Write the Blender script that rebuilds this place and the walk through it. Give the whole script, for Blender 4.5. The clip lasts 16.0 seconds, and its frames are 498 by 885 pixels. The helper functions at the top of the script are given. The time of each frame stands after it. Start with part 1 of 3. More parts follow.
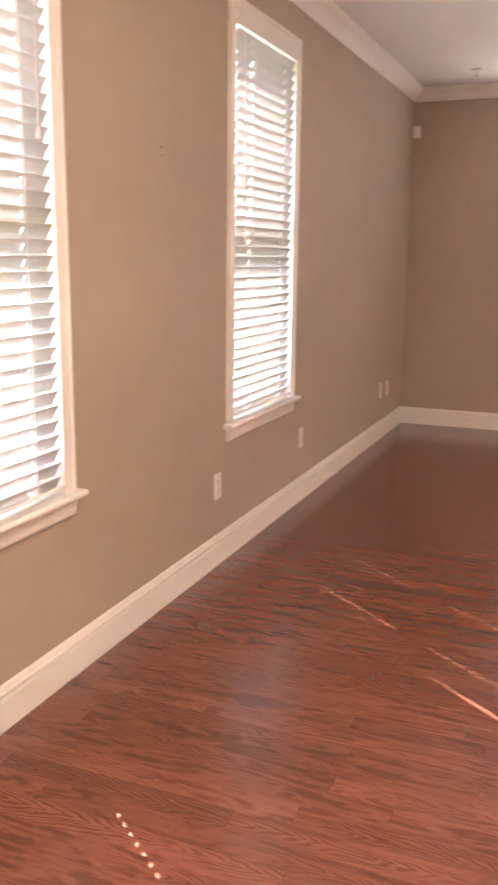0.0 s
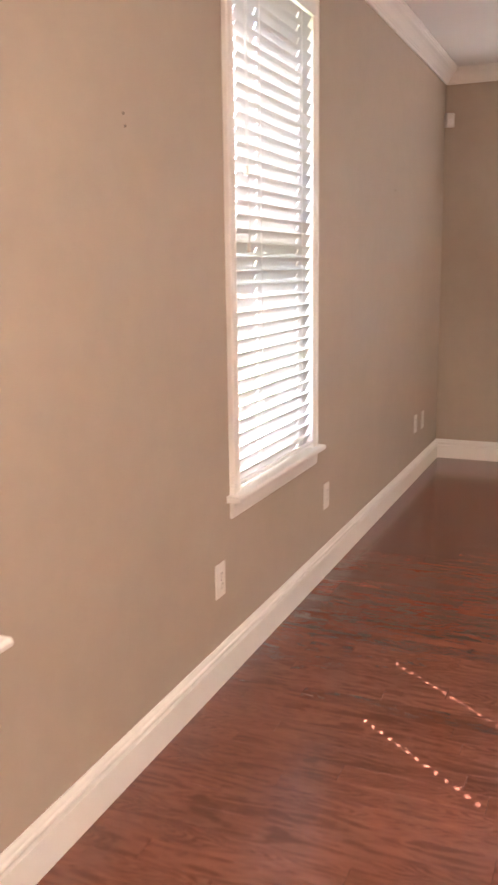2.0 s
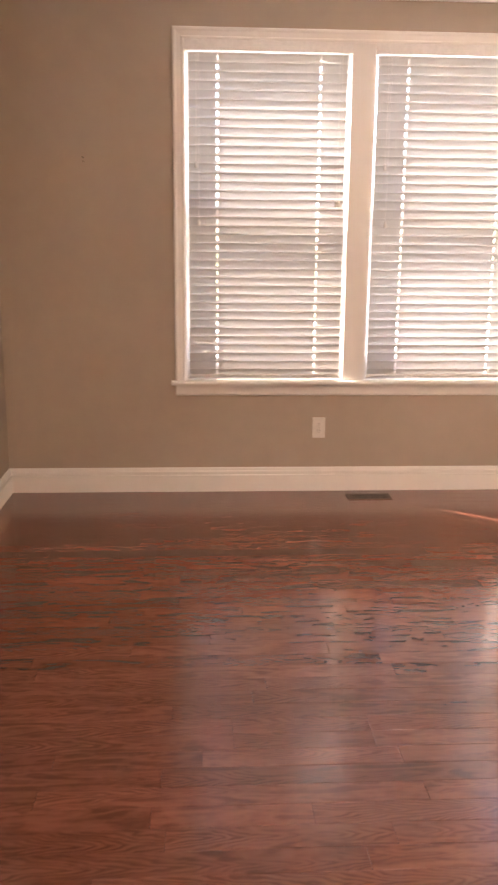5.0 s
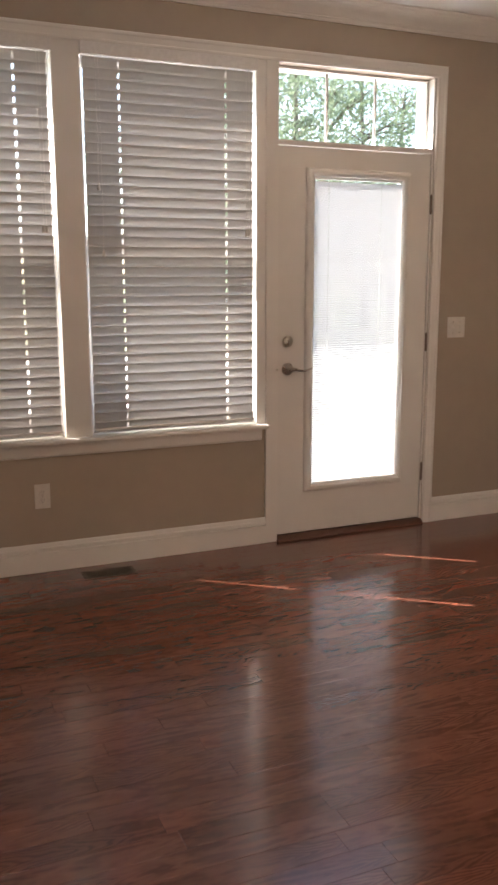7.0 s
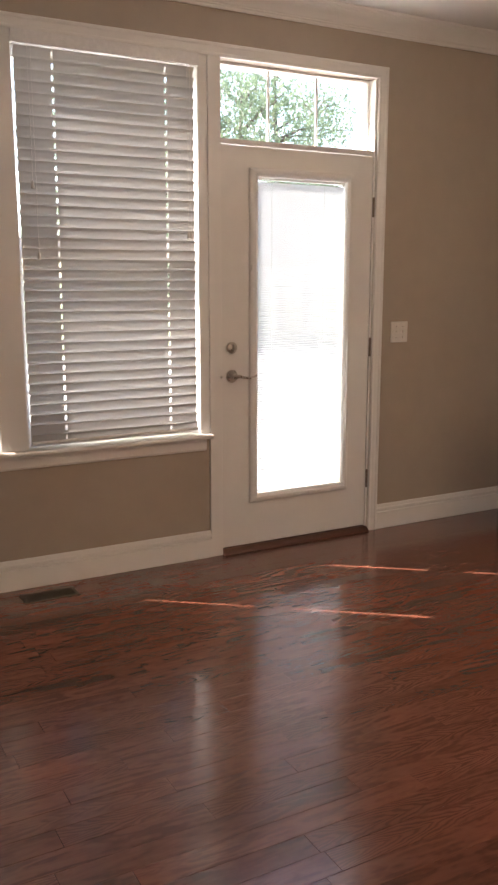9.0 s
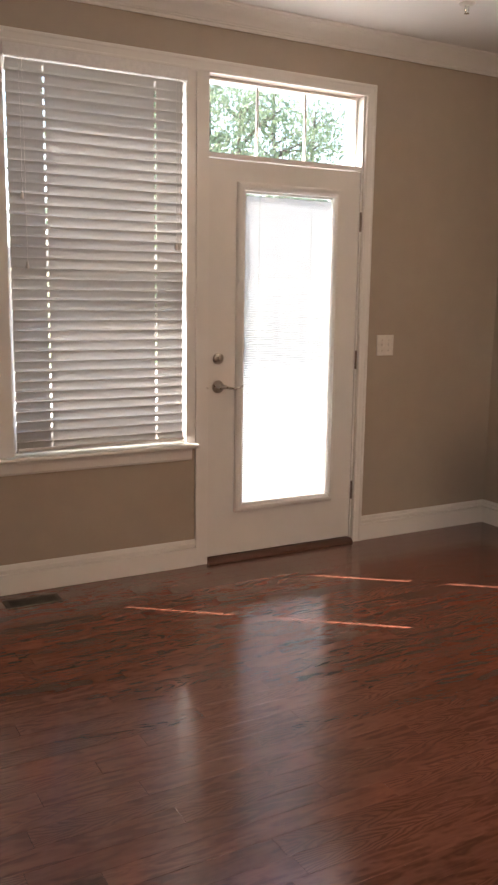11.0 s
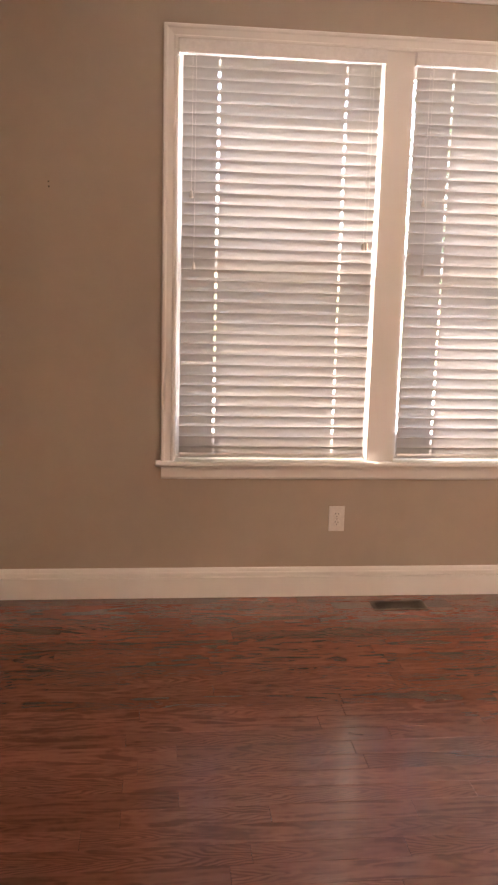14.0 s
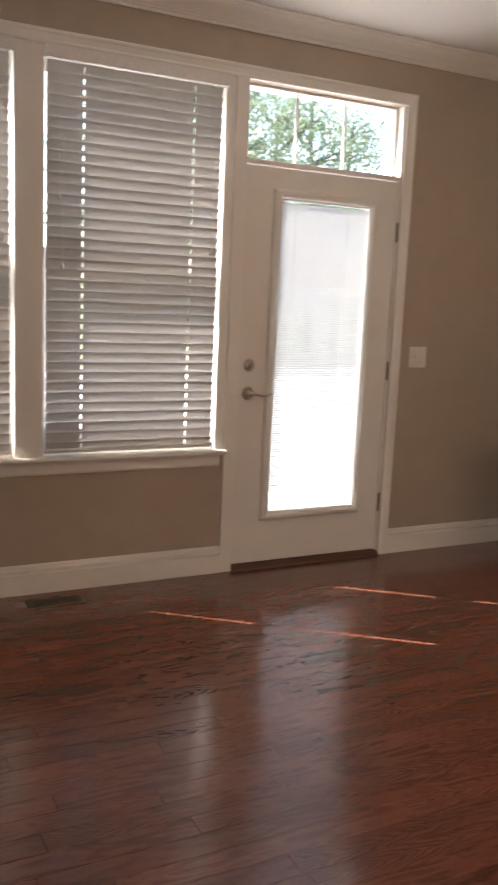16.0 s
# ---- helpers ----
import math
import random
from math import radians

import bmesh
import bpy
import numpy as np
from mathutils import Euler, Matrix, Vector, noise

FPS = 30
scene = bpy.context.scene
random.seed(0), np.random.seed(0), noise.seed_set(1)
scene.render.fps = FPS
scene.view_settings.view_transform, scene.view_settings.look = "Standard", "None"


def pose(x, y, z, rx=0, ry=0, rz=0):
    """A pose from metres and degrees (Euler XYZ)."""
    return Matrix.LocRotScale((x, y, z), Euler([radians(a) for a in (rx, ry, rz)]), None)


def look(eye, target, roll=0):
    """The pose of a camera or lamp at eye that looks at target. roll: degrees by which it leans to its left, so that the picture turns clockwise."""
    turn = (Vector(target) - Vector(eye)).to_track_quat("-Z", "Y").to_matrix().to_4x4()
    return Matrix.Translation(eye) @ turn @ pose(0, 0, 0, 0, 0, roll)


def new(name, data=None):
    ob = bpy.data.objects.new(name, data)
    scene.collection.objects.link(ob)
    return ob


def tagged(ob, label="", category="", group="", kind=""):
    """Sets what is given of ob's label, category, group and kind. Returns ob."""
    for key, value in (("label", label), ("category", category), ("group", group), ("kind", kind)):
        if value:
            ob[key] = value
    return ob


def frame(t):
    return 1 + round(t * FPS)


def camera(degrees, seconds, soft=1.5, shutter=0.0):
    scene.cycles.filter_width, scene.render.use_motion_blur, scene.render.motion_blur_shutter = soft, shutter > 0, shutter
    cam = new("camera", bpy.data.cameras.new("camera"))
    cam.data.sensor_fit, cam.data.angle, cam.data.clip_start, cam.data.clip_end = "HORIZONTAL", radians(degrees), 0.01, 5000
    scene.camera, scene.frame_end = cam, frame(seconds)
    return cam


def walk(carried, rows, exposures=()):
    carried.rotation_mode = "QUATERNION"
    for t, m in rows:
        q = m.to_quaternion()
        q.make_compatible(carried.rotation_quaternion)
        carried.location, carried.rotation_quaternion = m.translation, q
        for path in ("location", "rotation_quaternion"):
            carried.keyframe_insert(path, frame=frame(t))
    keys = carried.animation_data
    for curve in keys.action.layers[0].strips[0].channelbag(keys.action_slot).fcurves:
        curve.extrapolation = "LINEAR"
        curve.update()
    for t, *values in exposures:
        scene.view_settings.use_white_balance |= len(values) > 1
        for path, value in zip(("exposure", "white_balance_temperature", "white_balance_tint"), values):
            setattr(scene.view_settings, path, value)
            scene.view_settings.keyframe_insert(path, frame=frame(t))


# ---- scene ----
cam = camera(32.5, 16.0, soft=2.4, shutter=0.4)
PATH = [
    (0, (1.581, -7.362, 1.417), (0.841, -5.553, 0.991), 0.6),
    (0.5, (1.493, -7.186, 1.412), (0.615, -5.445, 0.969), 1.4),
    (1, (1.354, -6.943, 1.398), (0.498, -5.197, 0.927), -0.1),
    (1.5, (1.271, -6.67, 1.398), (0.464, -4.898, 0.94), -0.7),
    (2, (1.187, -6.391, 1.417), (0.418, -4.588, 1.02), -0.8),
    (2.5, (1.084, -6.111, 1.411), (0.502, -4.234, 1.039), -1.9),
    (3, (1.072, -5.812, 1.388), (0.711, -3.881, 1.013), -1.4),
    (5.5, (1.1, -4.585, 1.388), (1.396, -2.658, 0.94), 0.7),
    (6, (1.049, -4.361, 1.386), (1.578, -2.48, 0.96), 0.7),
    (6.5, (1.107, -4.214, 1.384), (1.773, -2.373, 0.975), 0.3),
    (7, (1.148, -4.059, 1.406), (1.911, -2.25, 1.028), -0.1),
    (7.5, (1.129, -3.92, 1.391), (1.999, -2.154, 1.038), -0.6),
    (8, (1.076, -3.798, 1.399), (2.025, -2.079, 1.018), -0.3),
    (10.5, (1.092, -3.901, 1.425), (2.027, -2.169, 1.07), 0.4),
    (11, (1.108, -3.898, 1.411), (2.063, -2.174, 1.066), 0.8),
    (11.5, (1.115, -3.907, 1.42), (2.13, -2.219, 1.074), 0.9),
    (12, (1.134, -3.915, 1.401), (2.189, -2.25, 1.065), 1.1),
    (12.5, (1.126, -3.902, 1.42), (2.087, -2.182, 1.077), 1.2),
    (13, (1.074, -3.866, 1.438), (1.746, -2.016, 1.078), 0.9),
    (13.5, (0.992, -3.846, 1.408), (1.366, -1.912, 1.062), 1.3),
    (14, (0.939, -3.823, 1.414), (1.154, -1.865, 1.067), 1.5),
    (14.5, (0.972, -3.84, 1.409), (1.246, -1.889, 1.066), 1.3),
    (15, (1.015, -3.836, 1.438), (1.529, -1.936, 1.086), 1.5),
    (15.5, (1.085, -3.866, 1.427), (1.804, -2.031, 1.084), 2.1),
    (16, (1.113, -3.871, 1.408), (2.014, -2.116, 1.078), 2.5),
]
EXPOSURES = [(0.0, 3.9, 6700, 23), (0.5, 3.5, 6850, 24), (1.0, 3.45, 6700, 23), (1.5, 3.8, 6350, 19), (2.0, 4.1, 6250, 19), (2.5, 4.48, 6250, 19), (3.0, 4.2, 6950, 25),
             (5.5, 3.7, 7150, 25), (6.1, 2.7, 6900, 20), (6.6, 2.45, 6850, 18), (7.2, 2.5, 6850, 18), (8.2, 2.62, 6850, 18), (12.5, 2.68, 6850, 18), (12.95, 2.2, 6950, 19), (13.3, 2.72, 7200, 24), (14.0, 3.55, 7300, 26),
             (14.8, 3.6, 7050, 22), (15.2, 2.85, 6900, 19), (16.0, 2.45, 6850, 18)]
walk(cam, [(t, look(eye, target, roll)) for t, eye, target, roll in PATH], EXPOSURES)

# ---- world and sun ----
SUN_TO = Vector((0.788, -0.616, -1.10)).normalized()   # the way the sunlight travels
world = bpy.data.worlds.new("sky")
scene.world = world
world.use_nodes = True
wn = world.node_tree.nodes
sky = wn.new("ShaderNodeTexSky")
sky.sky_type = "NISHITA"
sky.sun_disc = False
sky.sun_elevation = math.asin(-SUN_TO.z)
sky.sun_rotation = math.atan2(-SUN_TO.x, -SUN_TO.y)
world.node_tree.links.new(sky.outputs[0], wn["Background"].inputs[0])
wn["Background"].inputs[1].default_value = 0.15
sun = new("sun", bpy.data.lights.new("sun", "SUN"))
sun.data.energy = 5.0
sun.data.angle = radians(0.45)
sun.data.color = (1.0, 0.95, 0.88)
sun.rotation_mode = "QUATERNION"
sun.rotation_quaternion = SUN_TO.to_track_quat("-Z", "Y")

skylight = new("added_window_fill", bpy.data.lights.new("added_window_fill", "AREA"))   # added lamp for the sky's light at an assumed, unseen third side window
skylight.data.shape, skylight.data.size, skylight.data.size_y = "RECTANGLE", 0.72, 1.70
skylight.data.energy = 9.0
skylight.data.color = (1.0, 0.97, 0.93)
skylight.matrix_basis = look((-0.02, -7.67, 1.55), (3.0, -7.67, 1.60))

# ---- materials ----


class Mat:
    """A small wrapper for building a node material."""

    def __init__(self, name):
        self.m = bpy.data.materials.new(name)
        self.m.use_nodes = True
        self.t = self.m.node_tree
        self.b = self.t.nodes["Principled BSDF"]

    def node(self, kind, **props):
        n = self.t.nodes.new(kind)
        for k, v in props.items():
            setattr(n, k, v)
        return n

    def put(self, n, key, v):
        s = n.inputs[key]
        if isinstance(v, bpy.types.NodeSocket):
            self.t.links.new(v, s)
        else:
            s.default_value = v

    def math(self, op, a, b=0.0, c=0.0):
        n = self.node("ShaderNodeMath", operation=op)
        self.put(n, 0, a), self.put(n, 1, b), self.put(n, 2, c)
        return n.outputs[0]

    def vmath(self, op, a, b=(0, 0, 0)):
        n = self.node("ShaderNodeVectorMath", operation=op)
        self.put(n, 0, a), self.put(n, 1, b)
        return n.outputs[0]

    def noise(self, vec, scale, detail=3.0, rough=0.5, dist=0.0):
        n = self.node("ShaderNodeTexNoise")
        self.put(n, "Vector", vec), self.put(n, "Scale", scale), self.put(n, "Detail", detail)
        self.put(n, "Roughness", rough), self.put(n, "Distortion", dist)
        return n.outputs["Fac"]

    def ramp(self, fac, stops):
        n = self.node("ShaderNodeValToRGB")
        while len(n.color_ramp.elements) < len(stops):
            n.color_ramp.elements.new(0.5)
        for e, (p, c) in zip(n.color_ramp.elements, stops):
            e.position = p
            e.color = (*c, 1) if isinstance(c, tuple) else (c, c, c, 1)
        self.put(n, 0, fac)
        return n.outputs[0]

    def mix(self, fac, a, b, blend="MIX"):
        n = self.node("ShaderNodeMix", data_type="RGBA", blend_type=blend)
        self.put(n, 0, fac)
        for i, v in ((6, a), (7, b)):
            self.put(n, i, (*v, 1) if isinstance(v, tuple) and len(v) == 3 else v)
        return n.outputs[2]

    def place(self):
        return self.node("ShaderNodeNewGeometry").outputs["Position"]

    def bump(self, height, strength, distance=0.002):
        n = self.node("ShaderNodeBump")
        self.put(n, "Height", height), self.put(n, "Strength", strength), self.put(n, "Distance", distance)
        self.put(self.b, "Normal", n.outputs[0])

    def set(self, **kw):
        for k, v in kw.items():
            self.put(self.b, k.replace("_", " "), (*v, 1) if isinstance(v, tuple) and len(v) == 3 else v)
        return self


def painted(name, color, rough, grain=240.0, strength=0.12, mottled=0.05):
    """Wall or trim paint: faint roller or brush texture and slow mottling."""
    k = Mat(name)
    p = k.place()
    slow = k.noise(p, 1.3, 3)
    mid = k.noise(p, 9.0, 4, 0.6)
    f = k.math("ADD", k.math("MULTIPLY", slow, 0.6), k.math("MULTIPLY", mid, 0.4))
    dark = tuple(c * (1 - mottled) for c in color)
    light = tuple(min(1, c * (1 + mottled)) for c in color)
    k.set(Base_Color=k.ramp(f, [(0.35, dark), (0.65, light)]))
    k.set(Roughness=k.math("ADD", rough - 0.05, k.math("MULTIPLY", mid, 0.1)))
    k.bump(k.noise(p, grain, 2), strength, 0.001)
    return k.m


def plain(name, color, rough, metal=0.0, spec=0.5, wear=0.06):
    k = Mat(name)
    n = k.noise(k.place(), 60.0, 4, 0.6)
    k.set(Base_Color=k.ramp(n, [(0.3, tuple(c * (1 - wear) for c in color)), (0.7, tuple(min(1, c * (1 + wear)) for c in color))]))
    k.set(Roughness=k.math("ADD", rough - 0.04, k.math("MULTIPLY", n, 0.08)), Metallic=metal)
    k.put(k.b, "Specular IOR Level", spec)
    return k.m


def oak(name, joined):
    """Red-brown stained oak boards, each with its own figure, under a satin varnish."""
    k = Mat(name)
    if joined:
        rnd = k.node("ShaderNodeNewGeometry").outputs["Random Per Island"]
    else:
        rnd = k.node("ShaderNodeObjectInfo").outputs["Random"]
    off = k.node("ShaderNodeCombineXYZ")
    k.put(off, 0, k.math("MULTIPLY", rnd, 37.0)), k.put(off, 1, k.math("MULTIPLY", rnd, 91.0)), k.put(off, 2, k.math("MULTIPLY", rnd, 13.0))
    p = k.vmath("ADD", k.place(), off.outputs[0])
    # growth rings cut lengthways: contour bands of a stretched, slightly ragged field
    rag = k.noise(k.vmath("MULTIPLY", p, (34.0, 40.0, 1.0)), 1.0, 1.0, 0.5)
    field = k.noise(k.vmath("MULTIPLY", p, (3.4, 18.0, 1.0)), 1.0, 1.6, 0.45, 1.2)
    band = k.math("FRACT", k.math("ADD", k.math("MULTIPLY", field, 2.8), k.math("MULTIPLY", rag, 0.42)))
    ring = k.ramp(band, [(0.0, 0.1), (0.2, 0.0), (0.5, 0.8), (0.72, 1.0), (1.0, 0.1)])
    # flat-sawn boards: nested pointed arches along the middle of the board
    xyz = k.node("ShaderNodeSeparateXYZ")
    k.put(xyz, 0, k.place())
    across = k.math("SUBTRACT", k.math("FRACT", k.math("DIVIDE", k.math("ADD", xyz.outputs[1], 0.836), 0.0825)), 0.5)
    heart = k.math("SUBTRACT", across, k.math("MULTIPLY", k.math("SUBTRACT", rnd, 0.5), 0.45))
    wobble = k.noise(k.vmath("MULTIPLY", p, (6.0, 24.0, 1.0)), 1.0, 1.5, 0.5)
    arch = k.math("ADD", k.math("MULTIPLY", xyz.outputs[0], 15.0), k.math("ADD", k.math("MULTIPLY", k.math("ABSOLUTE", heart), 7.0), k.math("ADD", k.math("MULTIPLY", wobble, 4.5), k.math("MULTIPLY", rag, 0.7))))
    arches = k.ramp(k.math("FRACT", arch), [(0.0, 0.0), (0.2, 0.1), (0.42, 0.85), (0.75, 1.0), (1.0, 0.0)])
    where = k.ramp(k.math("ADD", k.noise(k.vmath("MULTIPLY", p, (1.4, 3.0, 1.0)), 1.0, 1), k.math("MULTIPLY", k.math("ABSOLUTE", heart), -0.25)), [(0.40, 0.0), (0.52, 1.0)])
    ring = k.mix(where, ring, arches)
    pores = k.noise(k.vmath("MULTIPLY", p, (8.0, 110.0, 1.0)), 1.0, 3, 0.6)
    streak = k.noise(k.vmath("MULTIPLY", p, (8.0, 44.0, 1.0)), 1.0, 1.5, 0.5, 1.4)
    g = k.math("ADD", k.math("MULTIPLY", ring, 0.36), k.math("ADD", k.math("MULTIPLY", pores, 0.10), k.math("MULTIPLY", streak, 0.52)))
    col = k.ramp(g, [(0.30, (0.116, 0.039, 0.025)), (0.50, (0.168, 0.057, 0.035)), (0.70, (0.208, 0.072, 0.044))])
    tone = k.ramp(rnd, [(0.0, 0.82), (0.5, 1.0), (1.0, 1.12)])
    col = k.mix(1.0, col, tone, "MULTIPLY")
    cloud = k.noise(k.place(), 2.0, 3)
    k.set(Base_Color=k.mix(0.35, col, k.mix(1.0, col, k.ramp(cloud, [(0.3, 0.75), (0.7, 1.2)]), "MULTIPLY")))
    k.set(Roughness=k.math("ADD", 0.11, k.math("ADD", k.math("MULTIPLY", cloud, 0.10), k.math("MULTIPLY", pores, 0.04))))
    k.put(k.b, "Specular IOR Level", 0.5)
    k.set(Coat_Weight=0.4, Coat_Roughness=0.18)
    return k.m


def glass_pane(name, tint):
    """Clear window glass: mostly see-through, with a Fresnel gloss."""
    k = Mat(name)
    k.t.nodes.remove(k.b)
    clear, gloss, mixer = k.node("ShaderNodeBsdfTransparent"), k.node("ShaderNodeBsdfGlossy"), k.node("ShaderNodeMixShader")
    k.put(clear, 0, (*tint, 1)), k.put(gloss, "Roughness", 0.02)
    lw = k.node("ShaderNodeLayerWeight")
    k.put(lw, "Blend", 0.5)
    sheen = k.math("ADD", 0.04, k.math("MULTIPLY", 0.9, k.math("POWER", lw.outputs["Facing"], 5.0)))
    k.put(mixer, 0, sheen), k.put(mixer, 1, clear.outputs[0]), k.put(mixer, 2, gloss.outputs[0])
    k.t.links.new(mixer.outputs[0], k.t.nodes["Material Output"].inputs[0])
    return k.m


def translucent(name, color, rough, through_part):
    """Thin vinyl or leaf: reflects, and lets a little light pass."""
    k = Mat(name)
    n = k.noise(k.place(), 30.0, 4, 0.6)
    c = k.ramp(n, [(0.3, tuple(v * 0.97 for v in color)), (0.7, tuple(min(1, v * 1.02) for v in color))])
    k.set(Base_Color=c, Roughness=rough)
    tr, mixer = k.node("ShaderNodeBsdfTranslucent"), k.node("ShaderNodeMixShader")
    k.put(tr, 0, c), k.put(mixer, 0, through_part)
    k.put(mixer, 1, k.b.outputs[0]), k.put(mixer, 2, tr.outputs[0])
    k.t.links.new(mixer.outputs[0], k.t.nodes["Material Output"].inputs[0])
    return k.m


def mixed_ground(name, a, b, scale, rough, bumpy):
    k = Mat(name)
    p = k.place()
    n = k.noise(p, scale, 6, 0.65)
    m = k.noise(p, scale * 14, 4, 0.6)
    f = k.math("ADD", k.math("MULTIPLY", n, 0.6), k.math("MULTIPLY", m, 0.4))
    k.set(Base_Color=k.ramp(f, [(0.35, a), (0.65, b)]), Roughness=rough)
    k.bump(m, bumpy, 0.01)
    return k.m


WALL = painted("taupe_wall_paint", (0.425, 0.356, 0.284), 0.62)
CEIL = painted("white_ceiling_paint", (0.80, 0.79, 0.77), 0.85, 180, 0.15, 0.02)
TRIM = painted("white_trim_paint", (0.80, 0.78, 0.74), 0.34, 90, 0.05, 0.025)
DOORP = painted("white_door_paint", (0.78, 0.76, 0.72), 0.38, 120, 0.06, 0.03)
OAK = oak("stained_oak_board", False)
OAK_REST = oak("stained_oak_boards", True)
SUBFLOOR = plain("dark_joint", (0.06, 0.024, 0.015), 0.9)
THRESH = plain("threshold_wood", (0.10, 0.045, 0.03), 0.4)
VINYL = translucent("white_slat_vinyl", (0.61, 0.605, 0.592), 0.42, 0.20)
MINI = translucent("white_aluminium_slat", (0.66, 0.68, 0.71), 0.4, 0.08)
SASH = plain("white_sash_vinyl", (0.78, 0.77, 0.75), 0.4)
CORD = plain("white_cord", (0.78, 0.76, 0.73), 0.8)
PLASTIC = plain("white_plate_plastic", (0.74, 0.71, 0.66), 0.35)
SOCKET = plain("grey_socket_slot", (0.22, 0.20, 0.18), 0.6)
DUCT_SHADE = plain("duct_shade_black", (0.03, 0.027, 0.025), 0.7)
NICKEL = plain("brushed_nickel", (0.52, 0.48, 0.43), 0.28, 1.0)
BRONZE = plain("dark_hinge_metal", (0.20, 0.16, 0.13), 0.4, 0.9)
CHROME = plain("chrome", (0.7, 0.69, 0.67), 0.15, 1.0)
VENT = plain("brown_register_enamel", (0.12, 0.095, 0.07), 0.4, 0.3)
GLASS = glass_pane("clear_glass", (0.97, 0.98, 0.97))
# tint of the added sheet that dims one window's lower half
DIM_SHEET = glass_pane("window_dimming_tint", (0.89, 0.87, 0.85))
CONCRETE = mixed_ground("pale_concrete", (0.55, 0.53, 0.49), (0.70, 0.68, 0.64), 1.5, 0.9, 0.3)
GRASS = mixed_ground("dry_lawn", (0.06, 0.09, 0.03), (0.16, 0.17, 0.07), 0.8, 0.95, 0.8)
BARK = mixed_ground("grey_bark", (0.07, 0.055, 0.045), (0.17, 0.14, 0.12), 6.0, 0.9, 0.9)
LEAF = translucent("green_leaf", (0.18, 0.24, 0.15), 0.5, 0.5)
OUTER = plain("pale_siding", (0.55, 0.52, 0.47), 0.8)

# ---- mesh helpers ----


def box(bm, a, b, bevel=0.0):
    """A box between two corners, with slightly rounded edges if asked."""
    x0, y0, z0 = (min(p, q) for p, q in zip(a, b))
    x1, y1, z1 = (max(p, q) for p, q in zip(a, b))
    r = bmesh.ops.create_cube(bm, size=1.0, matrix=Matrix.LocRotScale(((x0 + x1) / 2, (y0 + y1) / 2, (z0 + z1) / 2), None, (x1 - x0, y1 - y0, z1 - z0)))
    if bevel:
        edges = {e for v in r["verts"] for e in v.link_edges}
        bmesh.ops.bevel(bm, geom=list(edges), offset=bevel, segments=2, profile=0.6, affect="EDGES")
    return bm


def boxes(*pairs, bevel=0.0):
    bm = bmesh.new()
    for a, b in pairs:
        box(bm, a, b, bevel)
    return bm


def lathe(profile, segments=24, axis="z", at=(0, 0, 0)):
    """Turn (radius, height) pairs about an axis."""
    bm = bmesh.new()
    rings = []
    for r, h in profile:
        rings.append([bm.verts.new((r * math.cos(2 * math.pi * i / segments), r * math.sin(2 * math.pi * i / segments), h)) for i in range(segments)])
    for p, q in zip(rings, rings[1:]):
        for i in range(segments):
            j = (i + 1) % segments
            bm.faces.new((p[i], p[j], q[j], q[i]))
    bm.faces.new(rings[0][::-1]), bm.faces.new(rings[-1])
    turn = {"z": Matrix(), "y": Matrix.Rotation(radians(90), 4, "X"), "x": Matrix.Rotation(radians(90), 4, "Y")}[axis]
    bmesh.ops.transform(bm, matrix=Matrix.Translation(at) @ turn, verts=bm.verts)
    return bm


def moulding(origin, along, across, out, length, profile, m0=0.0, m1=0.0, bm=None):
    """Extrude a closed (across, out) profile; m0 and m1 mitre the ends by the given slopes of (across or out): pairs (slope across, slope out)."""
    bm = bm or bmesh.new()
    o, d, c, n = Vector(origin), Vector(along), Vector(across), Vector(out)
    s0 = m0 if isinstance(m0, tuple) else (m0, 0.0)
    s1 = m1 if isinstance(m1, tuple) else (m1, 0.0)
    a = [bm.verts.new(o + c * u + n * w + d * (s0[0] * u + s0[1] * w)) for u, w in profile]
    b = [bm.verts.new(o + c * u + n * w + d * (length + s1[0] * u + s1[1] * w)) for u, w in profile]
    k = len(profile)
    for i in range(k):
        j = (i + 1) % k
        bm.faces.new((a[i], a[j], b[j], b[i]))
    bm.faces.new(a[::-1]), bm.faces.new(b)
    bmesh.ops.recalc_face_normals(bm, faces=bm.faces)
    return bm


def tube(points, radius, segments=8, bm=None):
    """A round bar through points, radius one number or one a point."""
    bm = bm or bmesh.new()
    pts = [Vector(p) for p in points]
    rad = radius if isinstance(radius, (list, tuple)) else [radius] * len(pts)
    rings = []
    for i, p in enumerate(pts):
        d = (pts[min(i + 1, len(pts) - 1)] - pts[max(i - 1, 0)]).normalized()
        q = d.to_track_quat("Z", "Y")
        rings.append([bm.verts.new(p + q @ Vector((rad[i] * math.cos(2 * math.pi * s / segments), rad[i] * math.sin(2 * math.pi * s / segments), 0))) for s in range(segments)])
    for p, q in zip(rings, rings[1:]):
        for i in range(segments):
            j = (i + 1) % segments
            bm.faces.new((p[i], p[j], q[j], q[i]))
    bm.faces.new(rings[0][::-1]), bm.faces.new(rings[-1])
    return bm


def mesh_of(name, bm, material, smooth=False):
    me = bpy.data.meshes.new(name)
    bmesh.ops.recalc_face_normals(bm, faces=bm.faces)
    bm.to_mesh(me)
    bm.free()
    me.materials.append(material)
    if smooth:
        for p in me.polygons:
            p.use_smooth = True
    return me


def part(name, bm, material, parent, label="", smooth=False):
    """Links a bmesh as one mesh object under a thing or under a part."""
    ob = new(name, mesh_of(name, bm, material, smooth))
    ob.parent = parent
    if label:
        ob["label"] = label
    return ob


